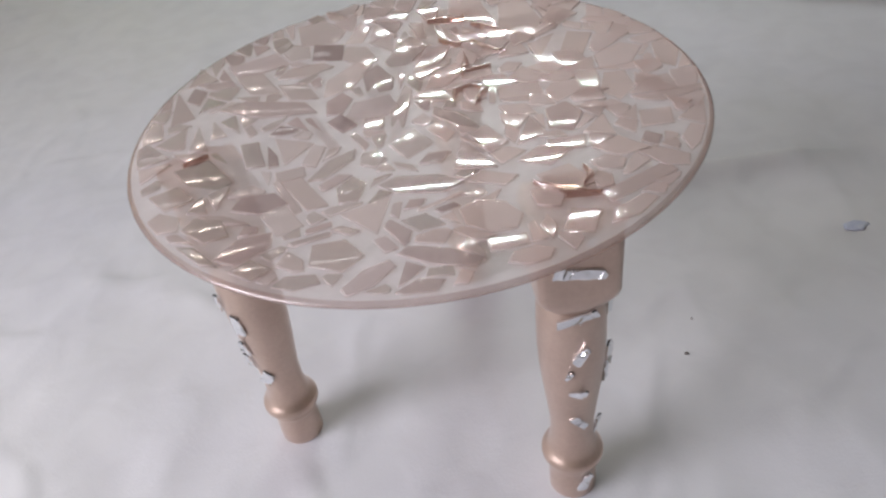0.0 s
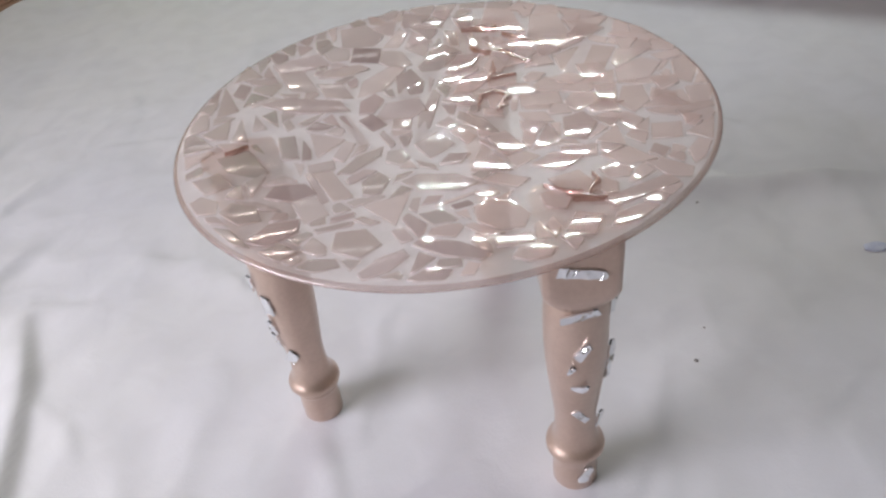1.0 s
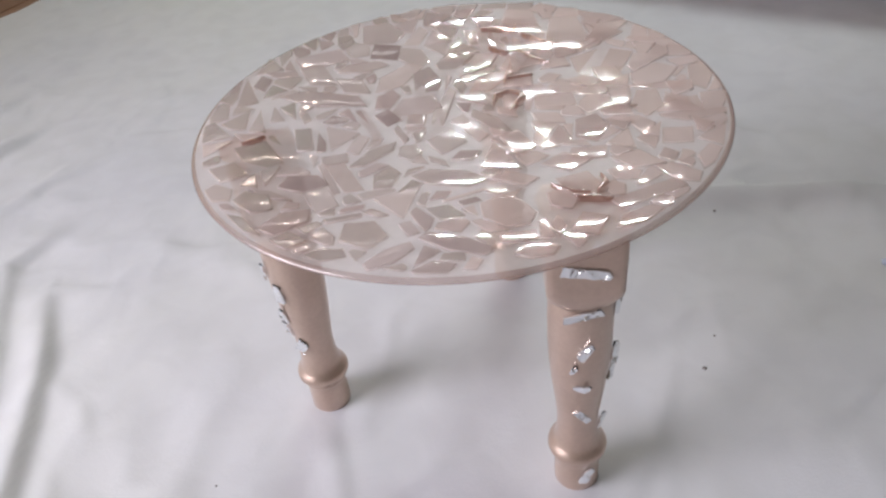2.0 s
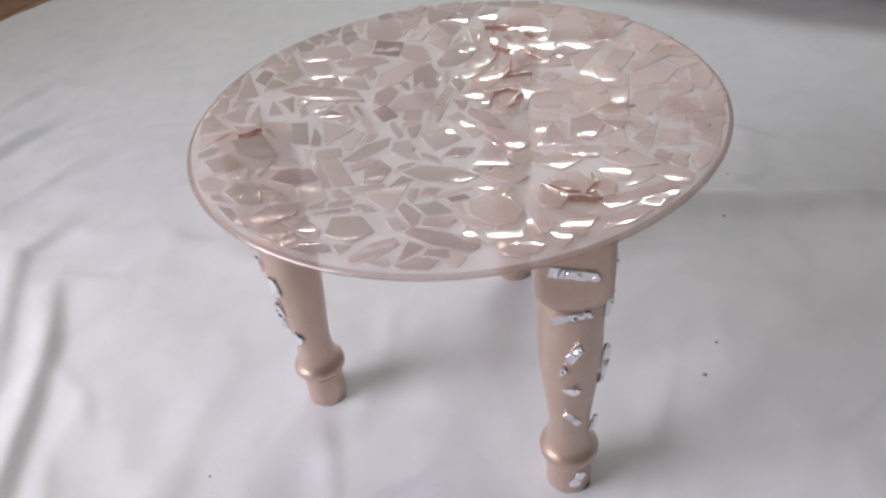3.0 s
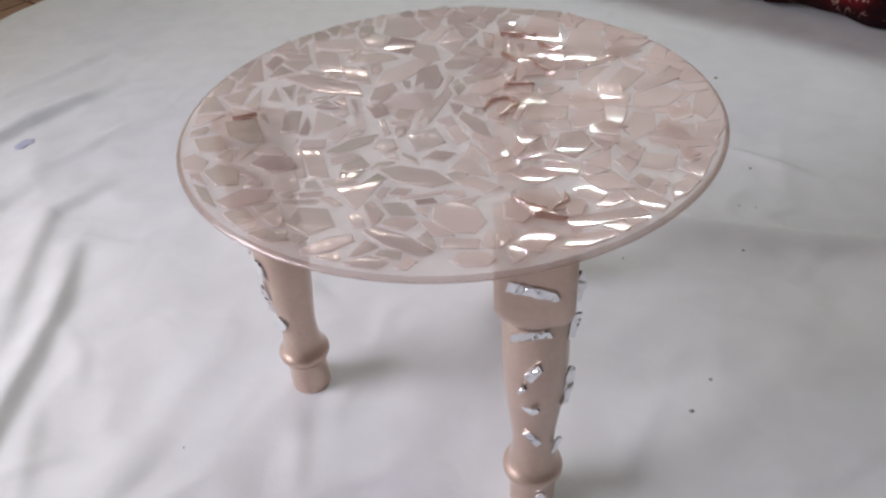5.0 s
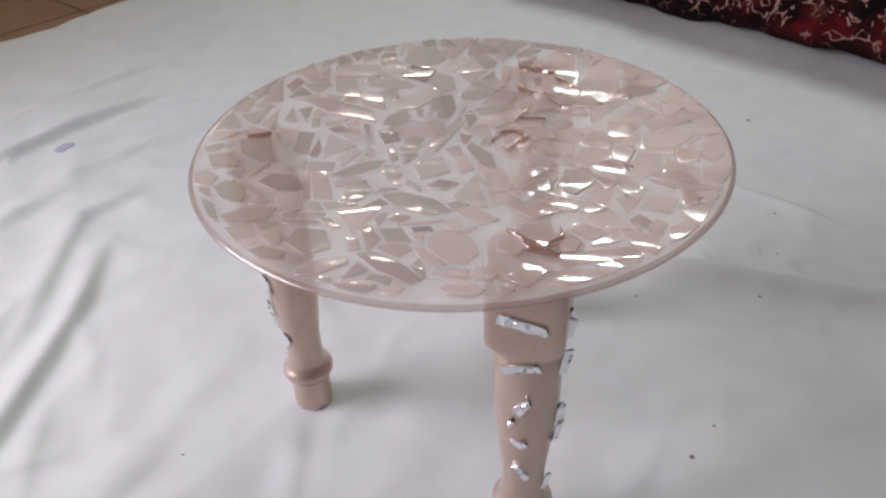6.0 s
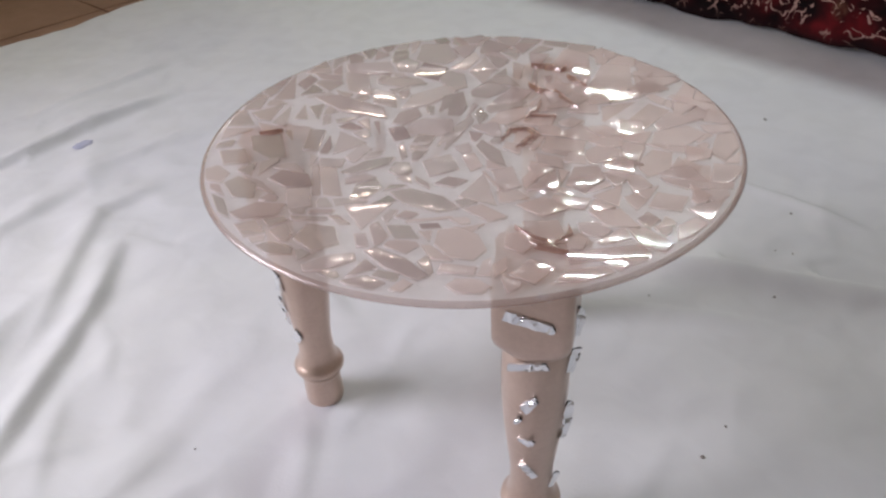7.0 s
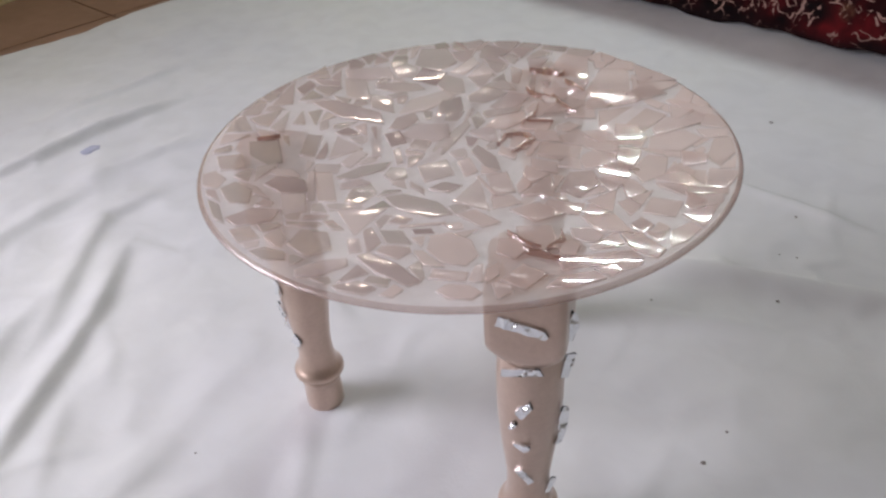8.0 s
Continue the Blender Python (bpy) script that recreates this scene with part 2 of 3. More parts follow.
def curtain(x0, x1, y, z0, z1, depth=0.014, folds=5):
    bm = bmesh.new()
    n = folds * 10
    rows = []
    for z in (z0, (z0 + z1) / 2, z1):
        rows.append([bm.verts.new((x0 + (x1 - x0) * i / n, y + depth * math.sin(i / n * folds * 2 * math.pi) * (1.1 if z < z1 else 0.8), z)) for i in range(n + 1)])
    for a, b in zip(rows, rows[1:]):
        for i in range(n):
            bm.faces.new((a[i], a[i + 1], b[i + 1], b[i]))
    return smooth(bm)


# unseen curtain, added as the green that the chips reflect
drape = tagged(part("curtain", curtain(-1.72, -1.2, Y1 - 0.06, 0.03, 2.25), GREEN), "unseen green cloth curtain, added for green reflections in the table", "curtain")
rod = bmesh.new()
bmesh.ops.create_cone(rod, segments=12, radius1=0.012, radius2=0.012, depth=0.7, cap_ends=True, matrix=pose(-1.46, Y1 - 0.06, 2.27, 0, 90, 0))
part("curtain_rod", smooth(rod), WHITE_METAL, drape)
# unseen door, added as the yellow-brown that the left chips reflect
door = tagged(part("door_1", box(X0 + 0.004, 2.05, FLOOR + 0.002, X0 + 0.045, 2.85, 2.5, 0.004), DOORWOOD), "unseen yellow-brown wooden door, added for tan reflections in the table", "door", kind="structure")
for z0, z1 in ((0.15, 1.0), (1.12, 2.35)):
    part("door_panel", box(X0 + 0.043, 2.15, z0, X0 + 0.056, 2.75, z1, 0.005), DOORWOOD, door)

# second fixture: an added, unseen source for warm streaks on the left chips
for tx, tz, half in ((-0.06, 2.158, 0.62), (-1.30, 2.338, 0.59)):
    fixture = tagged(part("tube_light", box(tx - half, Y1 - 0.11, tz - 0.028, tx + half, Y1 - 0.001, tz + 0.027, 0.006), WHITE_METAL), "unseen white wall-mounted fluorescent tube light, lit", "lamp", "tube lights on the wall")
    tube = bmesh.new()
    bmesh.ops.create_cone(tube, segments=16, radius1=0.008, radius2=0.008, depth=2 * half - 0.06, cap_ends=True, matrix=pose(tx, Y1 - 0.13, tz, 0, 90, 0))
    part("tube", smooth(tube), TUBE, fixture, "glowing white glass tube")


# ---- sheet on the floor ----
def fold_height(x, y, line, high, wide):
    """Height of one soft fold along a bent line, tapering at its ends. A negative width turns its gentle side away."""
    away, wide = wide < 0, abs(wide)
    if not (min(p[0] for p in line) - 5 * wide < x < max(p[0] for p in line) + 5 * wide and min(p[1] for p in line) - 5 * wide < y < max(p[1] for p in line) + 5 * wide):
        return 0.0
    best, total = 9.0, 0.0
    lens = [math.hypot(b[0] - a[0], b[1] - a[1]) for a, b in zip(line, line[1:])]
    whole = sum(lens)
    at = 0.0
    for (a, b), ln in zip(zip(line, line[1:]), lens):
        s = max(0.0, min(1.0, ((x - a[0]) * (b[0] - a[0]) + (y - a[1]) * (b[1] - a[1])) / ln ** 2))
        ox, oy = x - a[0] - s * (b[0] - a[0]), y - a[1] - s * (b[1] - a[1])
        near_side = 0.9 * ox + 0.45 * oy < 0
        d = math.hypot(ox, oy) * (0.55 if near_side != away else 1.25)
        if d < best:
            best, at = d, total + s * ln
        total += ln
    if best > 2.6 * wide:
        return 0.0
    taper = max(0.0, min(1.0, at / whole * 4 + 0.15, (1 - at / whole) * 4 + 0.1))
    return high * taper * math.exp(-(best / wide) ** 2)


# bent line, height, half width: the deep folds, then the shallow ones
DEEP_FOLDS = [
    ([(-0.489, 0.18), (-0.549, 0.34), (-0.600, 0.48), (-0.675, 0.615)], 0.0112, 0.0135),
    ([(-0.58, 0.14), (-0.66, 0.34), (-0.70, 0.47)], 0.0087, 0.0231),
    ([(-1.08, 0.62), (-1.03, 0.776), (-1.005, 0.90), (-0.95, 1.07)], 0.0170, 0.0150),
    ([(-0.63, 0.40), (-0.70, 0.53), (-0.765, 0.66), (-0.72, 0.78)], 0.0099, 0.0179),
    ([(-1.15, 0.86), (-1.13, 0.971), (-1.10, 1.054), (-1.06, 1.211)], 0.0105, 0.0135),
    ([(-1.20, 0.76), (-1.125, 0.89), (-1.08, 1.0)], 0.0074, 0.0210),
    ([(-0.42, 0.21), (-0.465, 0.27), (-0.51, 0.34)], 0.0032, 0.0115),
    ([(-0.74, 0.56), (-0.66, 0.615), (-0.56, 0.61)], 0.0043, 0.0168),
]
SHALLOW_FOLDS = [
    ([(0.12, 1.09), (0.25, 1.052), (0.36, 1.008)], 0.0060, 0.0080),
    ([(0.03, 0.832), (0.18, 0.842), (0.30, 0.85), (0.50, 0.865)], 0.0175, 0.0165),
    ([(-0.02, 0.69), (0.08, 0.722), (0.17, 0.74), (0.26, 0.75)], 0.0055, 0.0125),
    ([(-0.42, 0.69), (-0.33, 0.62), (-0.24, 0.57)], 0.0037, 0.0137),
    ([(-0.40, 0.10), (-0.36, 0.24), (-0.33, 0.34)], 0.0056, 0.0189),
    ([(-0.26, 0.14), (-0.22, 0.22), (-0.16, 0.30)], 0.0043, 0.0168),
    ([(-0.85, 0.42), (-0.88, 0.55), (-0.86, 0.72)], 0.0087, 0.0210),
    ([(-0.90, 0.70), (-0.84, 0.86), (-0.74, 0.98)], 0.0050, 0.0168),
    ([(-0.56, 0.72), (-0.47, 0.70), (-0.38, 0.74)], 0.0031, 0.0147),
    ([(-0.85, 0.79), (-0.833, 0.854), (-0.813, 0.95)], 0.0042, 0.0110),
    ([(-0.163, 0.30), (-0.19, 0.372), (-0.21, 0.41)], 0.0026, 0.0110),
    ([(-0.58, 0.46), (-0.515, 0.42), (-0.47, 0.36)], 0.0030, 0.0120),
]
FOLDS = DEEP_FOLDS + SHALLOW_FOLDS
# slight creases left by folding and use
crease_rng = random.Random(4)
for _ in range(46):
    x, y, way = crease_rng.uniform(-1.15, 0.5), crease_rng.uniform(0.02, 1.15), crease_rng.gauss(1.25, 0.55)
    ln, turn = crease_rng.uniform(0.04, 0.12), crease_rng.gauss(0, 0.35)
    FOLDS.append(([(x - ln * math.cos(way), y - ln * math.sin(way)), (x, y), (x + ln * math.cos(way + turn), y + ln * math.sin(way + turn))], crease_rng.uniform(0.0010, 0.0032) * (1.1 if x < -0.25 else 0.8) * (0.4 if x < -0.85 else 1.0), crease_rng.uniform(0.006, 0.014)))
FEET = ((0.057, 0.372), (-0.214, 0.449), (-0.029, 0.672))


def sheet_left(y):
    return max(X0 + 0.03, -1.577 + 0.33 * (y - 1.13)) + 0.012 * math.sin(7 * y) + 0.006 * math.sin(19 * y + 1)


def sheet_z(x, y):
    z = 0.0015 * noise.noise((x * 4, y * 4, 0.3)) + 0.0012 * noise.noise((x * 13, y * 13, 2.0))
    away = min(1.0, max(0.0, (math.hypot(x + 0.05, y - 0.5) - 0.2) * 3))
    z += away * 0.004 * noise.noise((x * 6 + 2 * y, y * 3, 5.0))
    calm = min(1.0, max(0.35, 0.45 - 1.1 * x))
    z += 0.0016 * calm * noise.noise((x * 19, y * 15, 7.0)) + 0.0022 * noise.noise((x * 9 + y, y * 6, 3.5))
    z -= calm * 0.0052 * abs(noise.noise((x * 7 + 3 * y, y * 4 - x, 8.0))) + calm * 0.0042 * abs(noise.noise((x * 13 - 4 * y, y * 11, 1.0)))
    for line, high, wide in FOLDS:
        z += fold_height(x, y, line, high, wide)
    for fx, fy in FEET:
        z += 0.0045 * math.exp(-((x - fx) ** 2 + (y - fy) ** 2) / 0.0026)
    return z - 0.001


def dense(s, a, b, lo, hi):
    """Spread 0..1 over a..b with four fifths of the steps between lo and hi."""
    if s < 0.1:
        return a + (lo - a) * s / 0.1
    return lo + (hi - lo) * (s - 0.1) / 0.8 if s < 0.9 else hi + (b - hi) * (s - 0.9) / 0.1


NX, NY, SY0, SY1, SX1 = 330, 330, -1.0, 2.25, 1.75
bm = bmesh.new()
grid = []
for j in range(NY + 1):
    y = dense(j / NY, SY0, SY1, -0.02, 1.3)
    row = []
    xl = sheet_left(y)
    for i in range(NX + 1):
        x = dense(i / NX, xl, SX1, -1.22, 0.55)
        edge = i in (0, NX) or j in (0, NY)
        row.append(bm.verts.new((x, y, FLOOR + 0.001 if edge else sheet_z(x, y))))
    grid.append(row)
for j in range(NY):
    for i in range(NX):
        bm.faces.new((grid[j][i], grid[j][i + 1], grid[j + 1][i + 1], grid[j + 1][i]))
tagged(part("bed_sheet", smooth(bm), SHEET), "wrinkled white cotton sheet spread over the floor", "sheet")


# ---- mosaic table ----
CX, CY, R, TOP, THICK = -0.052, 0.509, 0.2295, 0.334, 0.0055
table = tagged(new("mosaic_table"), "low round glass table with broken mirror mosaic and rose-gold turned legs", "table")
table.location = (CX, CY, 0)


def lathe(profile, segments, cap=True):
    """Rings (z, half width, squareness): squareness 2 is round, higher is a rounded square."""
    bm = bmesh.new()
    rings = []
    for z, r, p in profile:
        ring = []
        for i in range(segments):
            a = 2 * math.pi * i / segments
            c, s = math.cos(a), math.sin(a)
            k = (abs(c) ** p + abs(s) ** p) ** (-1 / p)
            ring.append(bm.verts.new((r * k * c, r * k * s, z)))
        rings.append(ring)
    for lo, hi in zip(rings, rings[1:]):
        for i in range(segments):
            j = (i + 1) % segments
            bm.faces.new((lo[i], lo[j], hi[j], hi[i]))
    if cap:
        bm.faces.new(rings[0][::-1])
        bm.faces.new(rings[-1])
    for f in bm.faces:
        f.smooth = len(f.verts) == 4
    return bm


# clear disc: faces in one glass, the rounded edge in another
disc = lathe([(TOP - THICK, R - 0.004, 2), (TOP - THICK + 0.0005, R - 0.002, 2), (TOP - THICK + 0.002, R - 0.0005, 2), (TOP - 0.003, R, 2), (TOP - 0.002, R - 0.0005, 2), (TOP - 0.0005, R - 0.002, 2), (TOP, R - 0.004, 2)], 128)
tabletop = part("tabletop", disc, PLATE, table, "round clear rose-tinted glass top")
tabletop.data.materials.append(RIM)
for poly in tabletop.data.polygons:
    poly.material_index = 1 if len(poly.vertices) == 4 else 0

LEG_FOOT = [(0.0, 0.0202, 2), (0.003, 0.0211, 2), (0.022, 0.0210, 2), (0.037, 0.0203, 2), (0.0385, 0.0206, 2), (0.0400, 0.0222, 2), (0.0425, 0.0231, 2), (0.0450, 0.0226, 2), (0.0462, 0.0208, 2), (0.0470, 0.0194, 2), (0.0478, 0.0198, 2),
       (0.0484, 0.0240, 2), (0.0492, 0.0261, 2), (0.0510, 0.0271, 2), (0.0540, 0.0273, 2), (0.0563, 0.0268, 2), (0.0582, 0.0257, 2), (0.0605, 0.0238, 2), (0.0630, 0.0221, 2), (0.0665, 0.0207, 2), (0.0720, 0.0196, 2), (0.0780, 0.0189, 2), (0.086, 0.0186, 2)]
LEG_SHAFT = [(0.100, 0.0187, 2),
       (0.120, 0.0208, 2), (0.145, 0.0235, 2), (0.170, 0.0256, 2), (0.195, 0.0267, 2), (0.220, 0.0267, 2), (0.236, 0.0260, 2), (0.243, 0.0250, 2), (0.2455, 0.0242, 2),
       (0.248, 0.0260, 2.6), (0.253, 0.0278, 3.6), (0.260, 0.0290, 8), (0.267, 0.0294, 18), (0.300, 0.0295, 22), (0.325, 0.0295, 22), (0.3277, 0.0288, 18)]
LEG = LEG_FOOT + LEG_SHAFT


def leg_radius(z):
    for (z0, r0, _), (z1, r1, _) in zip(LEG, LEG[1:]):
        if z0 <= z <= z1:
            return r0 + (r1 - r0) * (z - z0) / (z1 - z0)
    return 0.02


def convex(pts):
    """Outline of a convex hull, counter-clockwise."""
    pts = sorted(set(pts))
    out = []
    for seq in (pts, pts[::-1]):
        half = []
        for p in seq:
            while len(half) > 1 and (half[-1][0] - half[-2][0]) * (p[1] - half[-2][1]) - (half[-1][1] - half[-2][1]) * (p[0] - half[-2][0]) <= 0:
                half.pop()
            half.append(p)
        out += half[:-1]
    return out


def cut(poly, nx, ny, d):
    """The part of a convex polygon where nx*x + ny*y <= d."""
    out = []
    for (ax, ay), (bx, by) in zip(poly, poly[1:] + poly[:1]):
        da, db = nx * ax + ny * ay - d, nx * bx + ny * by - d
        if da <= 0:
            out.append((ax, ay))
        if da * db < 0:
            s = da / (da - db)
            out.append((ax + s * (bx - ax), ay + s * (by - ay)))
    return out


def measure_of(poly):
    """Area and centre of a polygon."""
    a = cx = cy = 0.0
    for (x0, y0), (x1, y1) in zip(poly, poly[1:] + poly[:1]):
        c = x0 * y1 - x1 * y0
        a += c / 2
        cx += (x0 + x1) * c / 6
        cy += (y0 + y1) * c / 6
    return (abs(a), cx / a, cy / a) if abs(a) > 1e-9 else (0.0, poly[0][0] if poly else 0.0, poly[0][1] if poly else 0.0)


def normals_of(poly):
    for (ax, ay), (bx, by) in zip(poly, poly[1:] + poly[:1]):
        ln = math.hypot(bx - ax, by - ay)
        if ln > 1e-6:
            nx, ny = (by - ay) / ln, -(bx - ax) / ln
            yield nx, ny, nx * ax + ny * ay


def inset(poly, d):
    out = poly
    for nx, ny, k in normals_of(poly):
        out = cut(out, nx, ny, k - d)
        if len(out) < 3:
            return []
    return out


def tidy(poly, least=0.002):
    out = []
    for p in poly:
        if not out or math.hypot(p[0] - out[-1][0], p[1] - out[-1][1]) > least:
            out.append(p)
    if len(out) > 1 and math.hypot(out[0][0] - out[-1][0], out[0][1] - out[-1][1]) <= least:
        out.pop()
    return out


def shard_mesh(poly, high, bend, bead=0.0012, slope=0.35):
    """A flat chip of glass with a ground, rounded shoulder and a bead of glue along its rim, open underneath."""
    a, cx, cy = measure_of(poly)
    bm = bmesh.new()
    top = bm.faces.new([bm.verts.new((x - cx, y - cy, 0)) for x, y in poly])
    wide = min(0.0019, 0.11 * math.sqrt(a))
    drop = {}
    steps = 4
    for i in range(steps):
        for v in top.verts:
            drop[v] = 0.5 * slope * wide * ((steps - i) / steps) ** 2
        bmesh.ops.inset_individual(bm, faces=[top], thickness=wide / steps, use_even_offset=True)
    for f in bm.faces:
        f.smooth = True
    for v in bm.verts:
        v.co.z = high - drop.get(v, 0.0) - bend * v.co.y ** 2 / 2
    ring = [e for e in bm.edges if e.is_boundary]
    for e in ring:
        e.smooth = False
    k = bead / max(0.004, math.sqrt(a))
    for out, down in ((0.45 * k, 0.22), (0.40 * k, 0.45), (0.20 * k, 1.3)):
        made = bmesh.ops.extrude_edge_only(bm, edges=ring)["geom"]
        ring = [g for g in made if isinstance(g, bmesh.types.BMEdge)]
        lower = [g for g in made if isinstance(g, bmesh.types.BMVert)]
        for v in lower:
            v.co = (v.co.x * (1 + out), v.co.y * (1 + out), v.co.z - down * bead)
        for g in made:
            if isinstance(g, bmesh.types.BMFace):
                g.smooth, g.material_index = True, 1
    bmesh.ops.recalc_face_normals(bm, faces=bm.faces[:])
    return bm, cx, cy


# chips set by hand: x, y, half length (mm), half width (mm), turn, corners (the fraction turns the outline)
CHIPS_ROW_A = [
    (-0.146, 0.317, 14, 10, 345, 4.23), (-0.114, 0.303, 16, 7, 183, 5.16), (-0.07, 0.302, 21, 8, 223, 6.44), (-0.038, 0.288, 16, 10, 23, 5.09),
    (-0.027, 0.317, 29, 8, 163, 6.39), (-0, 0.295, 10, 6, 229, 3.16), (0.028, 0.312, 15, 8, 193, 6.14), (-0.22, 0.373, 16, 11, 146, 5.47),
    (-0.187, 0.363, 20, 12, 331, 5.08), (-0.186, 0.335, 22, 5, 321, 4.24), (-0.177, 0.372, 21, 4, 339, 4.08), (-0.155, 0.387, 21, 11, 0, 5.86),
    (-0.154, 0.339, 22, 12, 215, 5.79), (-0.136, 0.393, 29, 4, 121, 4.51), (-0.135, 0.366, 19, 13, 131, 4.4), (-0.124, 0.395, 29, 10, 128, 4.41),
]
CHIPS_ROW_B = [
    (-0.094, 0.326, 20, 16, 152, 5.85), (-0.091, 0.394, 16, 11, 260, 5.67), (-0.09, 0.35, 11, 4, 340, 4.29), (-0.075, 0.364, 22, 20, 66, 3.88),
    (-0.062, 0.333, 11, 6, 129, 4.42), (-0.042, 0.395, 30, 12, 173, 6.14), (-0.039, 0.352, 15, 9, 166, 4.02), (-0.027, 0.373, 24, 2, 211, 4.51),
    (-0.023, 0.365, 10, 4, 200, 4.63), (0.005, 0.353, 22, 16, 331, 7.67), (0.006, 0.373, 11, 5, 42, 3.17), (0.008, 0.394, 19, 10, 344, 4.36),
    (0.015, 0.325, 17, 7, 193, 4.48), (0.041, 0.338, 13, 5, 96, 4.93), (0.043, 0.368, 13, 11, 136, 5.26), (0.056, 0.386, 21, 18, 133, 4.34),
]
CHIPS_ROW_C = [
    (0.062, 0.341, 16, 13, 57, 4.68), (0.08, 0.382, 11, 8, 275, 5.59), (0.095, 0.35, 21, 8, 218, 5.12), (0.103, 0.377, 39, 9, 212, 4.5),
    (-0.223, 0.403, 18, 14, 159, 4.16), (-0.206, 0.428, 32, 19, 130, 4.46), (-0.185, 0.439, 44, 10, 126, 4.48), (-0.173, 0.451, 24, 10, 292, 4.44),
    (-0.144, 0.456, 24, 17, 297, 3.68), (-0.138, 0.42, 15, 8, 195, 4.49), (-0.124, 0.48, 39, 6, 119, 4.52), (-0.124, 0.442, 16, 8, 80, 4.43),
    (-0.107, 0.428, 25, 8, 231, 5.71), (-0.091, 0.458, 16, 4, 122, 4.61), (-0.079, 0.431, 11, 10, 127, 5.2), (-0.054, 0.418, 12, 3, 153, 4.72),
]
CHIPS_ROW_D = [
    (-0.051, 0.447, 18, 16, 242, 4.27), (-0.033, 0.426, 13, 8, 25, 4.1), (-0.029, 0.461, 16, 8, 126, 4.6), (-0.02, 0.479, 26, 8, 136, 5.7),
    (-0.007, 0.421, 27, 17, 114, 3.86), (0.006, 0.445, 21, 12, 119, 4.57), (0.038, 0.45, 21, 12, 75, 3.22), (0.045, 0.417, 20, 13, 10, 4.03),
    (0.061, 0.429, 20, 11, 193, 4.4), (0.063, 0.468, 23, 15, 265, 5.38), (0.087, 0.401, 13, 9, 170, 5.9), (0.088, 0.447, 18, 13, 83, 3.93),
    (0.12, 0.426, 10, 8, 99, 4.08), (0.127, 0.402, 22, 10, 145, 5.31), (0.129, 0.454, 17, 15, 214, 4.11), (0.15, 0.425, 18, 9, 253, 5.89),
]
CHIPS_ROW_E = [
    (-0.252, 0.53, 35, 12, 108, 3.03), (-0.245, 0.555, 17, 9, 103, 4.19), (-0.201, 0.502, 17, 8, 121, 3.53), (-0.182, 0.487, 10, 5, 112, 4.67),
    (-0.173, 0.52, 45, 12, 171, 5.21), (-0.153, 0.545, 23, 12, 147, 4.02), (-0.115, 0.517, 18, 11, 78, 5.15), (-0.108, 0.486, 15, 10, 133, 4.5),
    (-0.086, 0.503, 25, 17, 24, 5.52), (-0.084, 0.547, 36, 14, 101, 5.8), (-0.082, 0.481, 11, 11, 79, 4.65), (-0.062, 0.497, 44, 7, 84, 5.35),
    (-0.027, 0.548, 23, 12, 47, 5.42), (-0.006, 0.493, 13, 7, 148, 4.78), (-0.003, 0.514, 16, 11, 274, 4.61), (-0.001, 0.55, 18, 16, 178, 4.59),
]
CHIPS_ROW_F = [
    (0.029, 0.483, 17, 10, 161, 4.8), (0.033, 0.511, 24, 15, 184, 4.53), (0.109, 0.508, 25, 14, 85, 5.54), (0.117, 0.557, 27, 17, 226, 5.12),
    (0.156, 0.554, 26, 11, 269, 5.25), (-0.199, 0.603, 33, 17, 196, 4.63), (-0.193, 0.567, 31, 15, 131, 4.3), (-0.166, 0.622, 16, 13, 138, 5.59),
    (-0.152, 0.583, 26, 10, 13, 5.74), (-0.136, 0.615, 21, 17, 153, 4.76), (-0.113, 0.561, 33, 14, 58, 5.51), (-0.106, 0.603, 23, 14, 131, 5.96),
    (0.073, 0.587, 36, 27, 235, 5.06), (-0.15, 0.659, 31, 23, 123, 5.4), (-0.006, 0.67, 41, 22, 106, 5.29), (0.04, 0.648, 44, 22, 97, 5.5),
]
rng = random.Random(11)
chips = []
for x, y, ln, wd, turn, sides in CHIPS_ROW_A + CHIPS_ROW_B + CHIPS_ROW_C + CHIPS_ROW_D + CHIPS_ROW_E + CHIPS_ROW_F:
    n = int(sides)
    pts = []
    for i in range(n):
        a = 2 * math.pi * (i + sides - n) / n
        px, py = ln * 0.001 * math.cos(a), wd * 0.001 * math.sin(a)
        c, s = math.cos(radians(turn)), math.sin(radians(turn))
        pts.append((x - CX + px * c - py * s, y - CY + px * s + py * c))
    far = max(math.hypot(*p) for p in pts)
    chips.append(convex([(px * min(1, 0.2238 / math.hypot(px, py)), py * min(1, 0.2238 / math.hypot(px, py))) for px, py in pts] if far > 0.2238 else pts))

# the rest: the disc cracked again and again
cells, todo = [], [[(0.2238 * math.cos(2 * math.pi * i / 40), 0.2238 * math.sin(2 * math.pi * i / 40)) for i in range(40)]]
while todo:
    poly = todo.pop()
    area, cx, cy = measure_of(poly)
    if area < rng.choice((0.00045, 0.0007, 0.0010, 0.0014)):
        cells.append(poly)
        continue
    sxx = sum((x - cx) ** 2 for x, y in poly)
    syy = sum((y - cy) ** 2 for x, y in poly)
    sxy = sum((x - cx) * (y - cy) for x, y in poly)
    long_way = 0.5 * math.atan2(2 * sxy, sxx - syy) + rng.gauss(0, 0.45)
    nx, ny = math.cos(long_way), math.sin(long_way)
    k = nx * cx + ny * cy + rng.uniform(-0.18, 0.18) * math.sqrt(area)
    todo += [cut(poly, nx, ny, k), cut(poly, -nx, -ny, -k)]

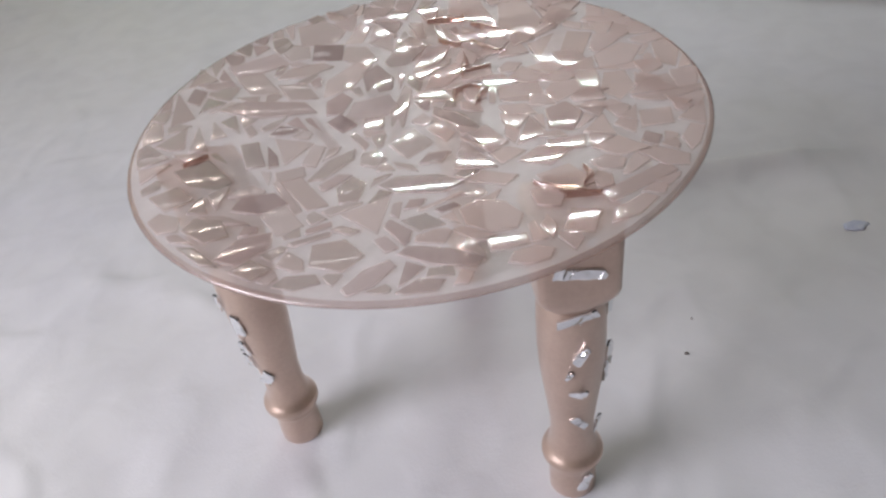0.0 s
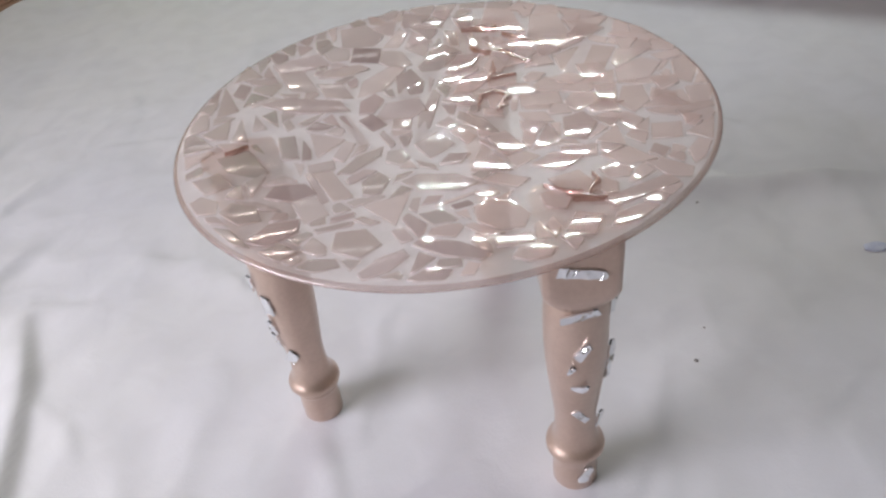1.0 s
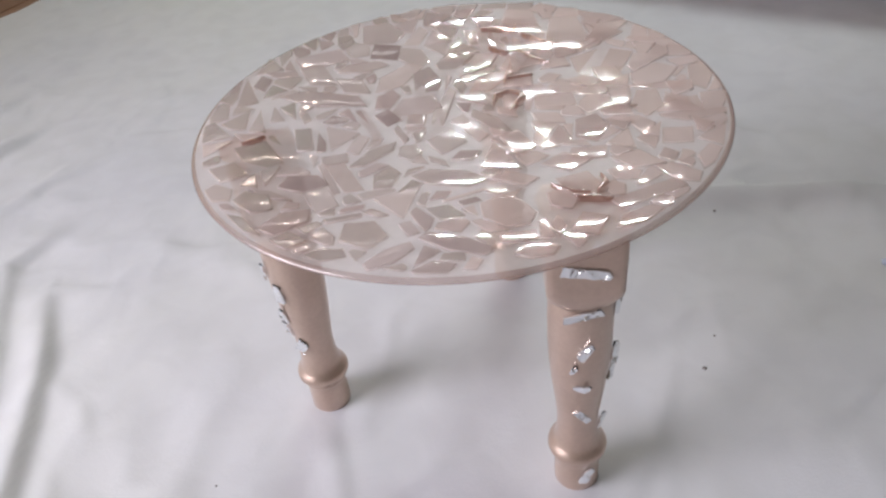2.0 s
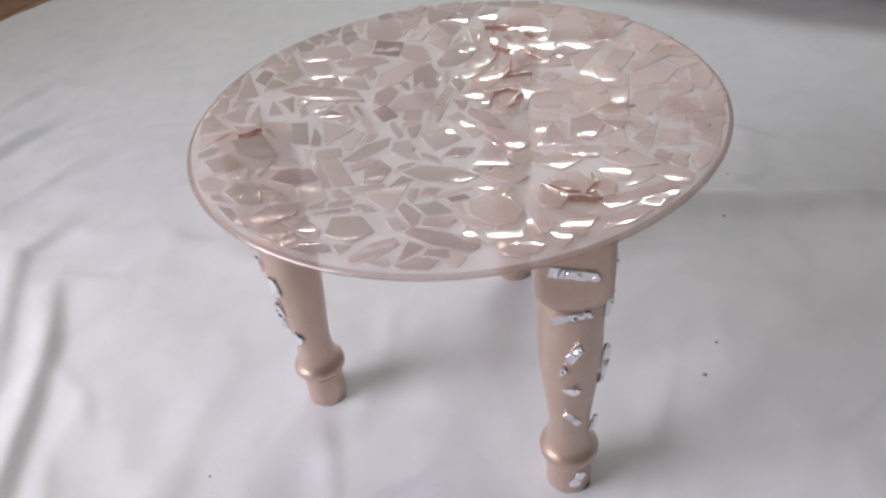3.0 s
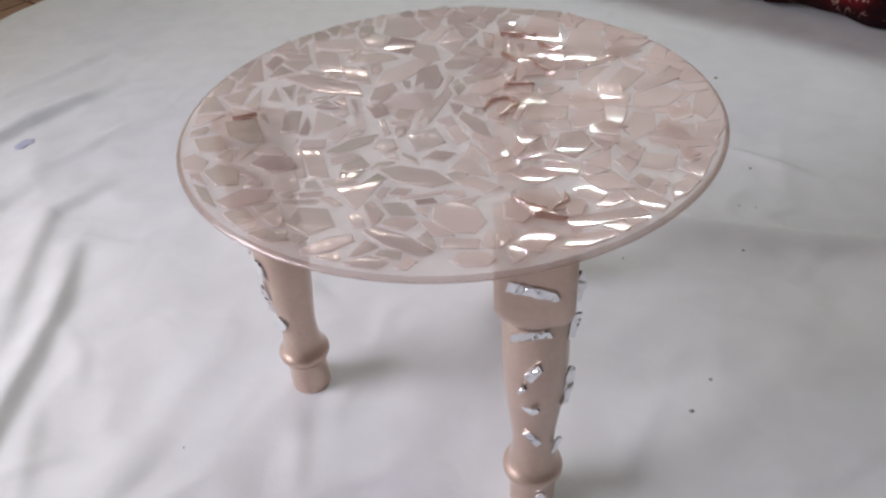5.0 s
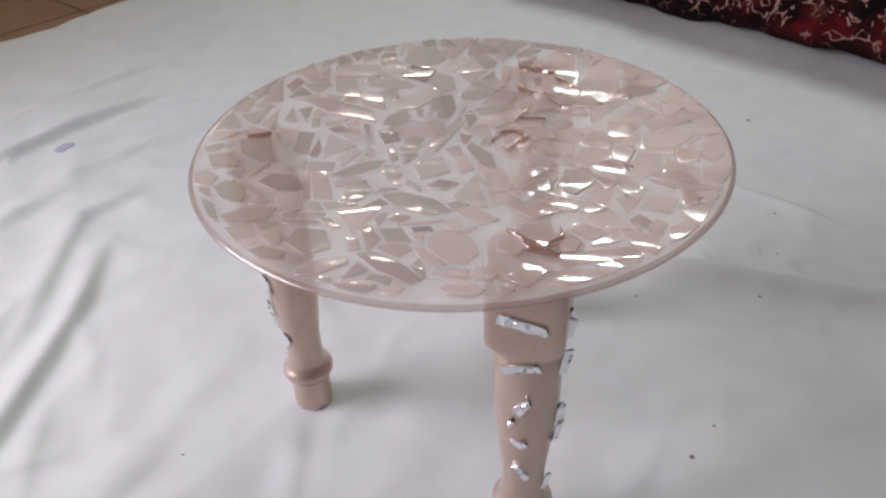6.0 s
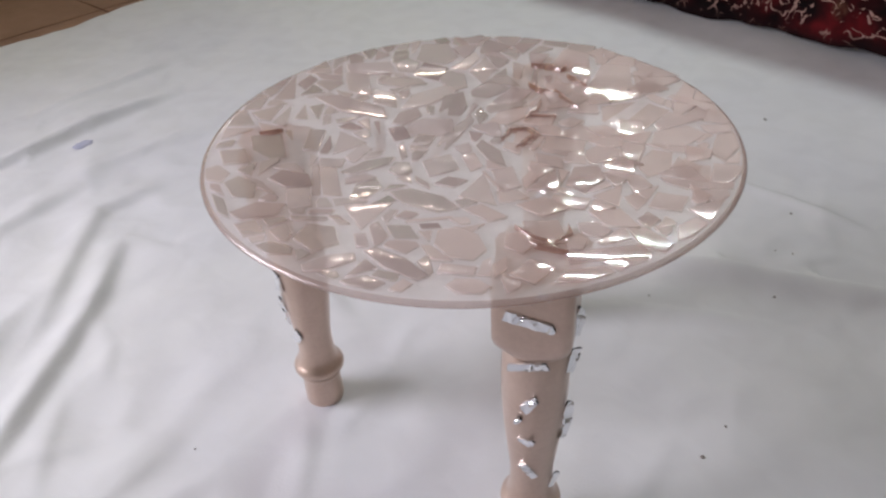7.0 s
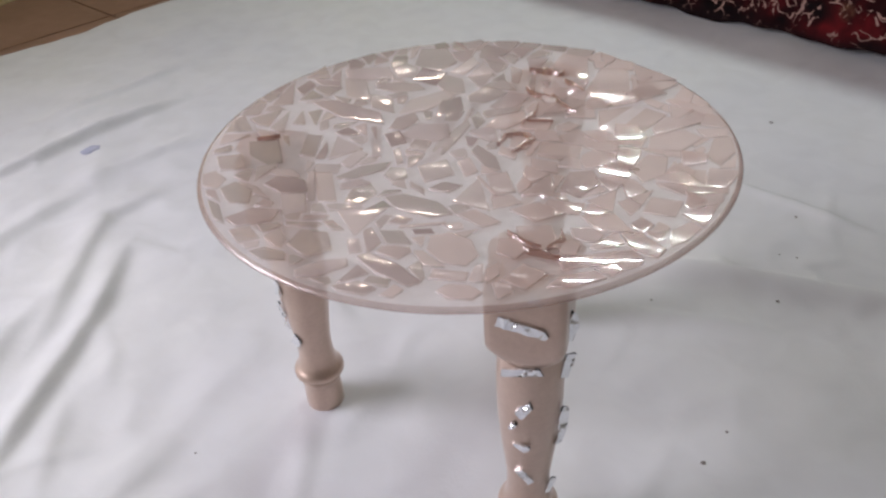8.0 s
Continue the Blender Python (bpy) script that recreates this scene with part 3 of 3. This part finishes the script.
pieces = [(c, 0.0) for c in chips]
# broken bits laid over one another towards the far right
scatter = []
for size in (0.019, 0.015, 0.012):
    for _ in range(60):
        a, d = rng.uniform(0, 2 * math.pi), 0.212 * math.sqrt(rng.random())
        x, y = d * math.cos(a), d * math.sin(a)
        if x < 0.045 + 0.25 * max(0.0, -y) or any(math.hypot(x - measure_of(p)[1], y - measure_of(p)[2]) < 0.75 * (size + q) for p, q in scatter):
            continue
        if any(all(nx * x + ny * y < k + 0.006 for nx, ny, k in normals_of(chip)) for chip in chips):
            continue
        n, turn = rng.choice((3, 4, 4, 5)), rng.uniform(0, 2 * math.pi)
        ring = [turn + (i + rng.uniform(-0.28, 0.28)) * 2 * math.pi / n for i in range(n)]
        c, q, flat = math.cos(turn), math.sin(turn), rng.uniform(0.5, 1.0)
        spots = [(size * rng.uniform(0.85, 1.25) * math.cos(b), size * flat * math.sin(b)) for b in ring]
        spots = [(x + u * c - v * q, y + u * q + v * c) for u, v in spots]
        if max(math.hypot(*p) for p in spots) < 0.2235:
            scatter.append((convex(spots), size))
pieces += [(p, rng.uniform(0.0, 0.0016)) for p, _ in scatter]
laid = [p for p, _ in scatter]
for poly in cells:
    _, x, y = measure_of(poly)
    if any(all(nx * x + ny * y < k for nx, ny, k in normals_of(p)) for p in laid):
        continue
    for chip in chips:
        inside = poly
        for nx, ny, k in normals_of(chip):
            inside = cut(inside, nx, ny, k + 0.002)
            if len(inside) < 3:
                break
        if len(inside) >= 3:
            poly = max((cut(poly, -nx, -ny, -(k + 0.002)) for nx, ny, k in normals_of(chip)), key=lambda q: measure_of(q)[0] if len(q) > 2 else 0)
        if len(poly) < 3:
            break
    if len(poly) < 3:
        continue
    x = measure_of(poly)[1]
    gap = rng.uniform(0.0010, 0.0024) if x < 0.04 else rng.uniform(-0.003, 0.0006)
    if any(math.hypot(x - fx + CX, measure_of(poly)[2] - fy + CY) < 0.045 for fx, fy in FEET):
        gap = rng.uniform(0.0028, 0.0048)
    poly = inset(poly, gap) if gap > 0 else poly
    if len(poly) > 2:
        _, cx, cy = measure_of(poly)
        c, q, k = math.cos(rng.gauss(0, 0.16)), rng.gauss(0, 0.16), rng.uniform(0.90, 1.02)
        poly = [(cx + k * ((px - cx) * c - (py - cy) * q), cy + k * ((px - cx) * q + (py - cy) * c)) for px, py in poly]
        if len(poly) > 3 and rng.random() < 0.5:
            a = rng.uniform(0, 2 * math.pi)
            far = max((px - cx) * math.cos(a) + (py - cy) * math.sin(a) for px, py in poly)
            poly = cut(poly, math.cos(a), math.sin(a), cx * math.cos(a) + cy * math.sin(a) + far * rng.uniform(0.55, 0.9))
    poly = [p for p in poly if math.hypot(*p) < R - 0.0025]
    if len(poly) > 2:
        pieces.append((poly, 0.0012 * rng.random() if x > 0.04 else 0.0))
for poly, lift in pieces:
    poly = tidy(convex(poly))
    if len(poly) < 3 or measure_of(poly)[0] < 0.00006:
        continue
    _, px, py = measure_of(poly)
    bow = rng.choice((0.4, 1.0, 1.5, 2.5, 4.0, 6.0) if px > 0.03 else (1.0, 2.5, 3.5, 5.0, 7.0, 9.0)) * rng.uniform(0.7, 1.3)
    bm, cx, cy = shard_mesh(poly, 0.0022 + lift + rng.uniform(-0.0003, 0.0005), bow, rng.uniform(0.0004, 0.0008), rng.uniform(0.06, 0.25) if px > 0.05 else rng.uniform(0.08, 0.34))
    # lean set by place so chips catch the tube as streaks, halved near the rim
    lean = rng.gauss(25 * py + (2.3 if px > 0.03 else 4.4), 2.2) * (1.0 if math.hypot(px, py) < 0.19 else 0.5)
    chip = part("mirror_chip", bm, PINK_REFLECT_SHARD if px > 0.035 + rng.gauss(0, 0.015) else SHARD, tabletop)
    chip.data.materials.append(BEAD)
    chip.matrix_basis = pose(cx, cy, TOP + 0.003 * math.sin(radians(abs(lean))), lean, rng.gauss(0, 0.4), 0)

# glue that came up between the chips over the legs: bent lines and half width
SMEARS = [
    ([(-0.046, 0.662), (-0.030, 0.665), (-0.014, 0.658)], 0.0075), ([(-0.014, 0.655), (-0.011, 0.668)], 0.003), ([(-0.004, 0.648), (0.006, 0.643), (0.021, 0.626)], 0.0038),
    ([(-0.006, 0.609), (0.008, 0.598), (0.026, 0.582)], 0.0055), ([(-0.034, 0.618), (-0.018, 0.606), (-0.006, 0.602)], 0.0036), ([(-0.012, 0.585), (-0.010, 0.560), (-0.013, 0.543)], 0.0032),
    ([(-0.010, 0.553), (0.012, 0.556)], 0.0040), ([(-0.021, 0.503), (-0.018, 0.521), (-0.003, 0.528), (0.007, 0.521), (0.002, 0.506), (-0.005, 0.494)], 0.0042),
    ([(0.034, 0.385), (0.048, 0.378), (0.062, 0.375)], 0.0030), ([(0.066, 0.375), (0.071, 0.388), (0.069, 0.399)], 0.0026), ([(0.050, 0.371), (0.078, 0.370)], 0.0042),
    ([(-0.226, 0.444), (-0.218, 0.449), (-0.209, 0.456)], 0.0034),
]
for line, half in SMEARS:
    bm = bmesh.new()
    rows, steps = [], 8 * (len(line) - 1)
    for i in range(steps + 1):
        at = min(len(line) - 2, i // 8)
        s = i / 8 - at
        (ax, ay), (bx, by) = line[at], line[at + 1]
        x, y, ln = ax + s * (bx - ax), ay + s * (by - ay), math.hypot(bx - ax, by - ay)
        w = half * 0.9 * (0.25 + 0.75 * math.sin(math.pi * i / steps)) * (1 + 0.8 * noise.noise(Vector((x * 130, y * 130, 4.0))))
        off = 0.004 * noise.noise(Vector((x * 60, y * 60, 9.0)))
        nx, ny = -(by - ay) / ln, (bx - ax) / ln
        rows.append([bm.verts.new((x - CX + nx * (off + k * w), y - CY + ny * (off + k * w), TOP + z)) for k, z in ((-1, 0.0003), (-0.5, 0.0036), (0, 0.0043), (0.6, 0.0034), (1, 0.0003))])
    for a, b in zip(rows, rows[1:]):
        for i in range(4):
            bm.faces.new((a[i], a[i + 1], b[i + 1], b[i]))
    part("glue_smear", smooth(bm), SMEAR, tabletop, "dried reddish brown glue")


def crumpled(poly, rng):
    """A splinter of silver glass broken into facets that lean this way and that, dark on one edge."""
    bm = bmesh.new()
    bm.faces.new([bm.verts.new((x, y, 0)) for x, y in poly])
    wide = max(x for x, y in poly) - min(x for x, y in poly)
    for i in range(max(4, round(wide / 0.0034))):
        a = rng.gauss(0, 0.5) + (math.pi / 2 if i % 3 == 2 else 0)
        bmesh.ops.bisect_plane(bm, geom=bm.verts[:] + bm.edges[:] + bm.faces[:], plane_co=(rng.uniform(-0.42, 0.42) * wide, rng.gauss(0, 0.0012), 0), plane_no=(math.cos(a), math.sin(a), 0))
    bmesh.ops.triangulate(bm, faces=bm.faces[:])
    for v in bm.verts:
        v.co.z = 0.0015 + rng.gauss(0, 0.0006)
    ring = [e for e in bm.edges if e.is_boundary]
    made = bmesh.ops.extrude_edge_only(bm, edges=ring)["geom"]
    for g in made:
        if isinstance(g, bmesh.types.BMVert):
            g.co.z = -0.0004
        if isinstance(g, bmesh.types.BMFace):
            g.material_index = 1 if g.calc_center_median().x > 0.36 * wide else 0
    bmesh.ops.recalc_face_normals(bm, faces=bm.faces[:])
    return bm


# legs, each with its own mirror slivers: height, bearing, half length (mm), half width (mm), slant, swing off the surface
FRONT_SLIVERS = (
    (0.289, -84, 21, 8.5, -6, 0), (0.312, -60, 10, 6, -20, 0), (0.242, -84, 16, 6, 17, 0), (0.203, -80, 10, 6, 55, 0), (0.181, -99, 6, 3.5, 60, 0), (0.158, -86, 8, 4.5, 10, 0),
    (0.116, -80, 9, 5, -50, 0), (0.276, -2, 13, 6, 80, -26), (0.234, 2, 12, 8, 75, -26), (0.178, -4, 17, 7, 85, -30), (0.156, 0, 9, 7, 60, -25), (0.09, -6, 10, 5, 75, -26),
    (0.026, -62, 11, 7, 60, 0),
)
LEFT_SLIVERS = (
    (0.205, -142, 9, 4, 95, 20), (0.182, -113, 13, 10, 100, 4), (0.15, -124, 9, 5, 100, 14), (0.128, -136, 9, 5, 100, 20), (0.106, -109, 9, 9, 70, 4),
)
BACK_SLIVERS = (
    (0.295, -95, 15, 6, 5, 0), (0.2, -80, 12, 5, 60, 0), (0.15, -110, 10, 5, 40, 0),
)
LEG_SPOTS = (((0.057, 0.372), 8, FRONT_SLIVERS), ((-0.214, 0.449), 24, LEFT_SLIVERS), ((-0.029, 0.672), -14, BACK_SLIVERS))
rng = random.Random(23)
for (lx, ly), turn, slivers in LEG_SPOTS:
    leg = part("leg", lathe(LEG, 56), COPPER, table, "rose-gold painted turned wooden leg")
    leg.matrix_basis = pose(lx - CX, ly - CY, 0, 0, 0, turn)
    # pale glue pad, its colour making up for light the chips keep off the leg
    patch = lathe([(0.3278, 0.0285, 5), (0.3284, 0.031, 3.5)], 24)
    for v in patch.verts:
        k = 1 + 0.35 * noise.noise(Vector((v.co.x * 70 + lx * 40, v.co.y * 70, ly * 10)))
        v.co.x, v.co.y = v.co.x * k, v.co.y * k
    part("glue_lightening_pad", patch, GLUE, leg, "peach-coloured glue between leg and glass, made pale to lighten the leg top").matrix_basis = pose(0, 0, -0.0002)
    for z, bearing, ln, wd, slant, swing in slivers:
        turns = sorted(rng.uniform(0, 2 * math.pi) for _ in range(3)) + [0.4, 2.4, 3.6, 5.6]
        pts = []
        for a in sorted(turns):
            k = rng.uniform(0.72, 1.15)
            pts.append((ln * 0.001 * max(-1, min(1, 1.15 * math.cos(a))) * k, wd * 0.001 * math.sin(a) * k))
        bm = crumpled(tidy(convex(pts)), rng)
        sliver = part("mirror_sliver", bm, MIRROR, leg, "silver mirror sliver glued on")
        sliver.data.materials.append(BACKING)
        b = radians(bearing - turn)
        r = leg_radius(z) * (1.02 if z < 0.25 else 1.0)
        turned = Matrix(((-math.sin(b), 0, math.cos(b)), (math.cos(b), 0, math.sin(b)), (0, 1, 0))).to_4x4()
        sliver.matrix_basis = Matrix.Translation((r * math.cos(b), r * math.sin(b), z)) @ turned @ pose(0, 0, 0.0002 + abs(swing) * 0.00006, 0, swing, 0) @ pose(0, 0, 0, rng.gauss(-5, 4), rng.gauss(-2, 4), slant)


# ---- divan with a draped cover ----
divan = tagged(new("divan"), "low divan draped with a maroon floral cover", "divan")
divan.matrix_basis = pose(0.10, 1.775, 0, 0, 0, -24)
part("base", box(-0.95, 0.05, 0.0, 1.05, 0.80, 0.24, 0.01), DARKWOOD, divan, "dark wooden base")
part("mattress", box(-0.97, 0.02, 0.24, 1.07, 0.82, 0.305, 0.02), FABRIC, divan)
bm = bmesh.new()
rows, n = [], 240
for lvl in range(9):
    row = []
    for i in range(n + 1):
        u = -1.0 + 2.1 * i / n
        s = lvl / 8
        hem = 0.010 + 0.005 * math.sin(u * 9) + 0.004 * math.sin(u * 23 + 1)
        z = 0.31 + (hem - 0.31) * s
        y = -0.004 - 0.009 * s * (0.5 + 0.5 * math.sin(u * 31 + 2.2 * math.sin(u * 7))) - 0.004 * s * math.sin(u * 67)
        row.append(bm.verts.new((u, y, z)))
    rows.append(row)
for a, b in zip(rows, rows[1:]):
    for i in range(n):
        bm.faces.new((b[i], b[i + 1], a[i + 1], a[i]))
part("cover", smooth(bm), FABRIC, divan, "maroon cloth with cream scrolls and tan flowers")

# ---- small things on the sheet ----
for x, y, size in ((0.195, 0.518, 0.0042), (0.212, 0.567, 0.003), (0.249, 1.017, 0.004), (0.187, 1.313, 0.006), (0.242, 0.805, 0.004), (-0.308, 0.330, 0.0026), (0.235, 0.912, 0.0025), (0.258, 0.914, 0.0025), (0.093, 0.753, 0.003)):
    bm = bmesh.new()
    bmesh.ops.create_icosphere(bm, subdivisions=2, radius=size * 0.52)
    for v in bm.verts:
        v.co *= 1 + 0.5 * noise.noise(v.co * 300 + Vector((x, y, 0)) * 50)
        v.co.z *= 0.45
    speck = tagged(part("grit_speck", smooth(bm), FLECK), "tiny dark speck of grit on the white sheet", "speck", "specks on the sheet")
    speck.location = (x, y, sheet_z(x, y) + size * 0.2)
for x, y, sx, sy, turn, ink, look_of in ((-0.963, 0.821, 0.019, 0.013, 70, BLUE, "small smudged blue ink stain"), (0.442, 0.705, 0.015, 0.009, 10, PALE_BLUE, "small faded pale blue ink stain")):
    bm = bmesh.new()
    bmesh.ops.create_icosphere(bm, subdivisions=3, radius=1.0)
    for v in bm.verts:
        k = 1 + 0.35 * noise.noise(v.co * 1.7 + Vector((x * 9, y * 9, 0)))
        v.co = Vector((v.co.x * sx * k, v.co.y * sy * k, v.co.z * 0.0016))
    blot = tagged(part("ink_stain", smooth(bm), ink), look_of + " on the white sheet", "stain")
    blot.matrix_basis = pose(x, y, sheet_z(x, y) + 0.0006, 0, 0, turn)

# ---- floor tiles, nearest last ----
floor_ob = bpy.data.objects["floor"]
SIDE = 0.42
tile_bm = box(-SIDE / 2 + 0.003, -SIDE / 2 + 0.003, FLOOR - 0.008, SIDE / 2 - 0.003, SIDE / 2 - 0.003, FLOOR, 0.0015)
tile_me = bpy.data.meshes.new("floor_tile")
tile_bm.to_mesh(tile_me)
tile_bm.free()
tile_me.materials.append(TILE)
TURN_T = pose(-1.476, 1.439, 0, 0, 0, -17.7)
for i in range(-14, 14):
    for j in range(-12, 12):
        m = TURN_T @ pose((i + 0.35) * SIDE, (j + 0.5) * SIDE, 0)
        x, y = m.translation.x, m.translation.y
        if not (x < -1.1 or y > 1.9 or y < -0.7 or x > 1.4):
            continue
        h = SIDE / 2 - 0.003
        square = [(m @ Vector(p))[:2] for p in ((-h, -h, 0), (h, -h, 0), (h, h, 0), (-h, h, 0))]
        kept = square
        for nx, ny, d in ((1, 0, X1 - 0.004), (-1, 0, -X0 - 0.004), (0, 1, Y1 - 0.004), (0, -1, -Y0 - 0.004)):
            kept = cut(kept, nx, ny, d)
        if len(kept) < 3:
            continue
        if all(min(math.dist(p, q) for q in square) < 1e-6 for p in kept):
            t = new("floor_tile", tile_me)
            t.parent = floor_ob
            t.matrix_basis = m
            continue
        bm = bmesh.new()
        low = bm.faces.new([bm.verts.new((px, py, FLOOR - 0.008)) for px, py in kept])
        raised = bmesh.ops.extrude_face_region(bm, geom=[low])["geom"]
        for g in raised:
            if isinstance(g, bmesh.types.BMVert):
                g.co.z = FLOOR
        bmesh.ops.recalc_face_normals(bm, faces=bm.faces[:])
        part("floor_tile", bm, TILE, floor_ob)
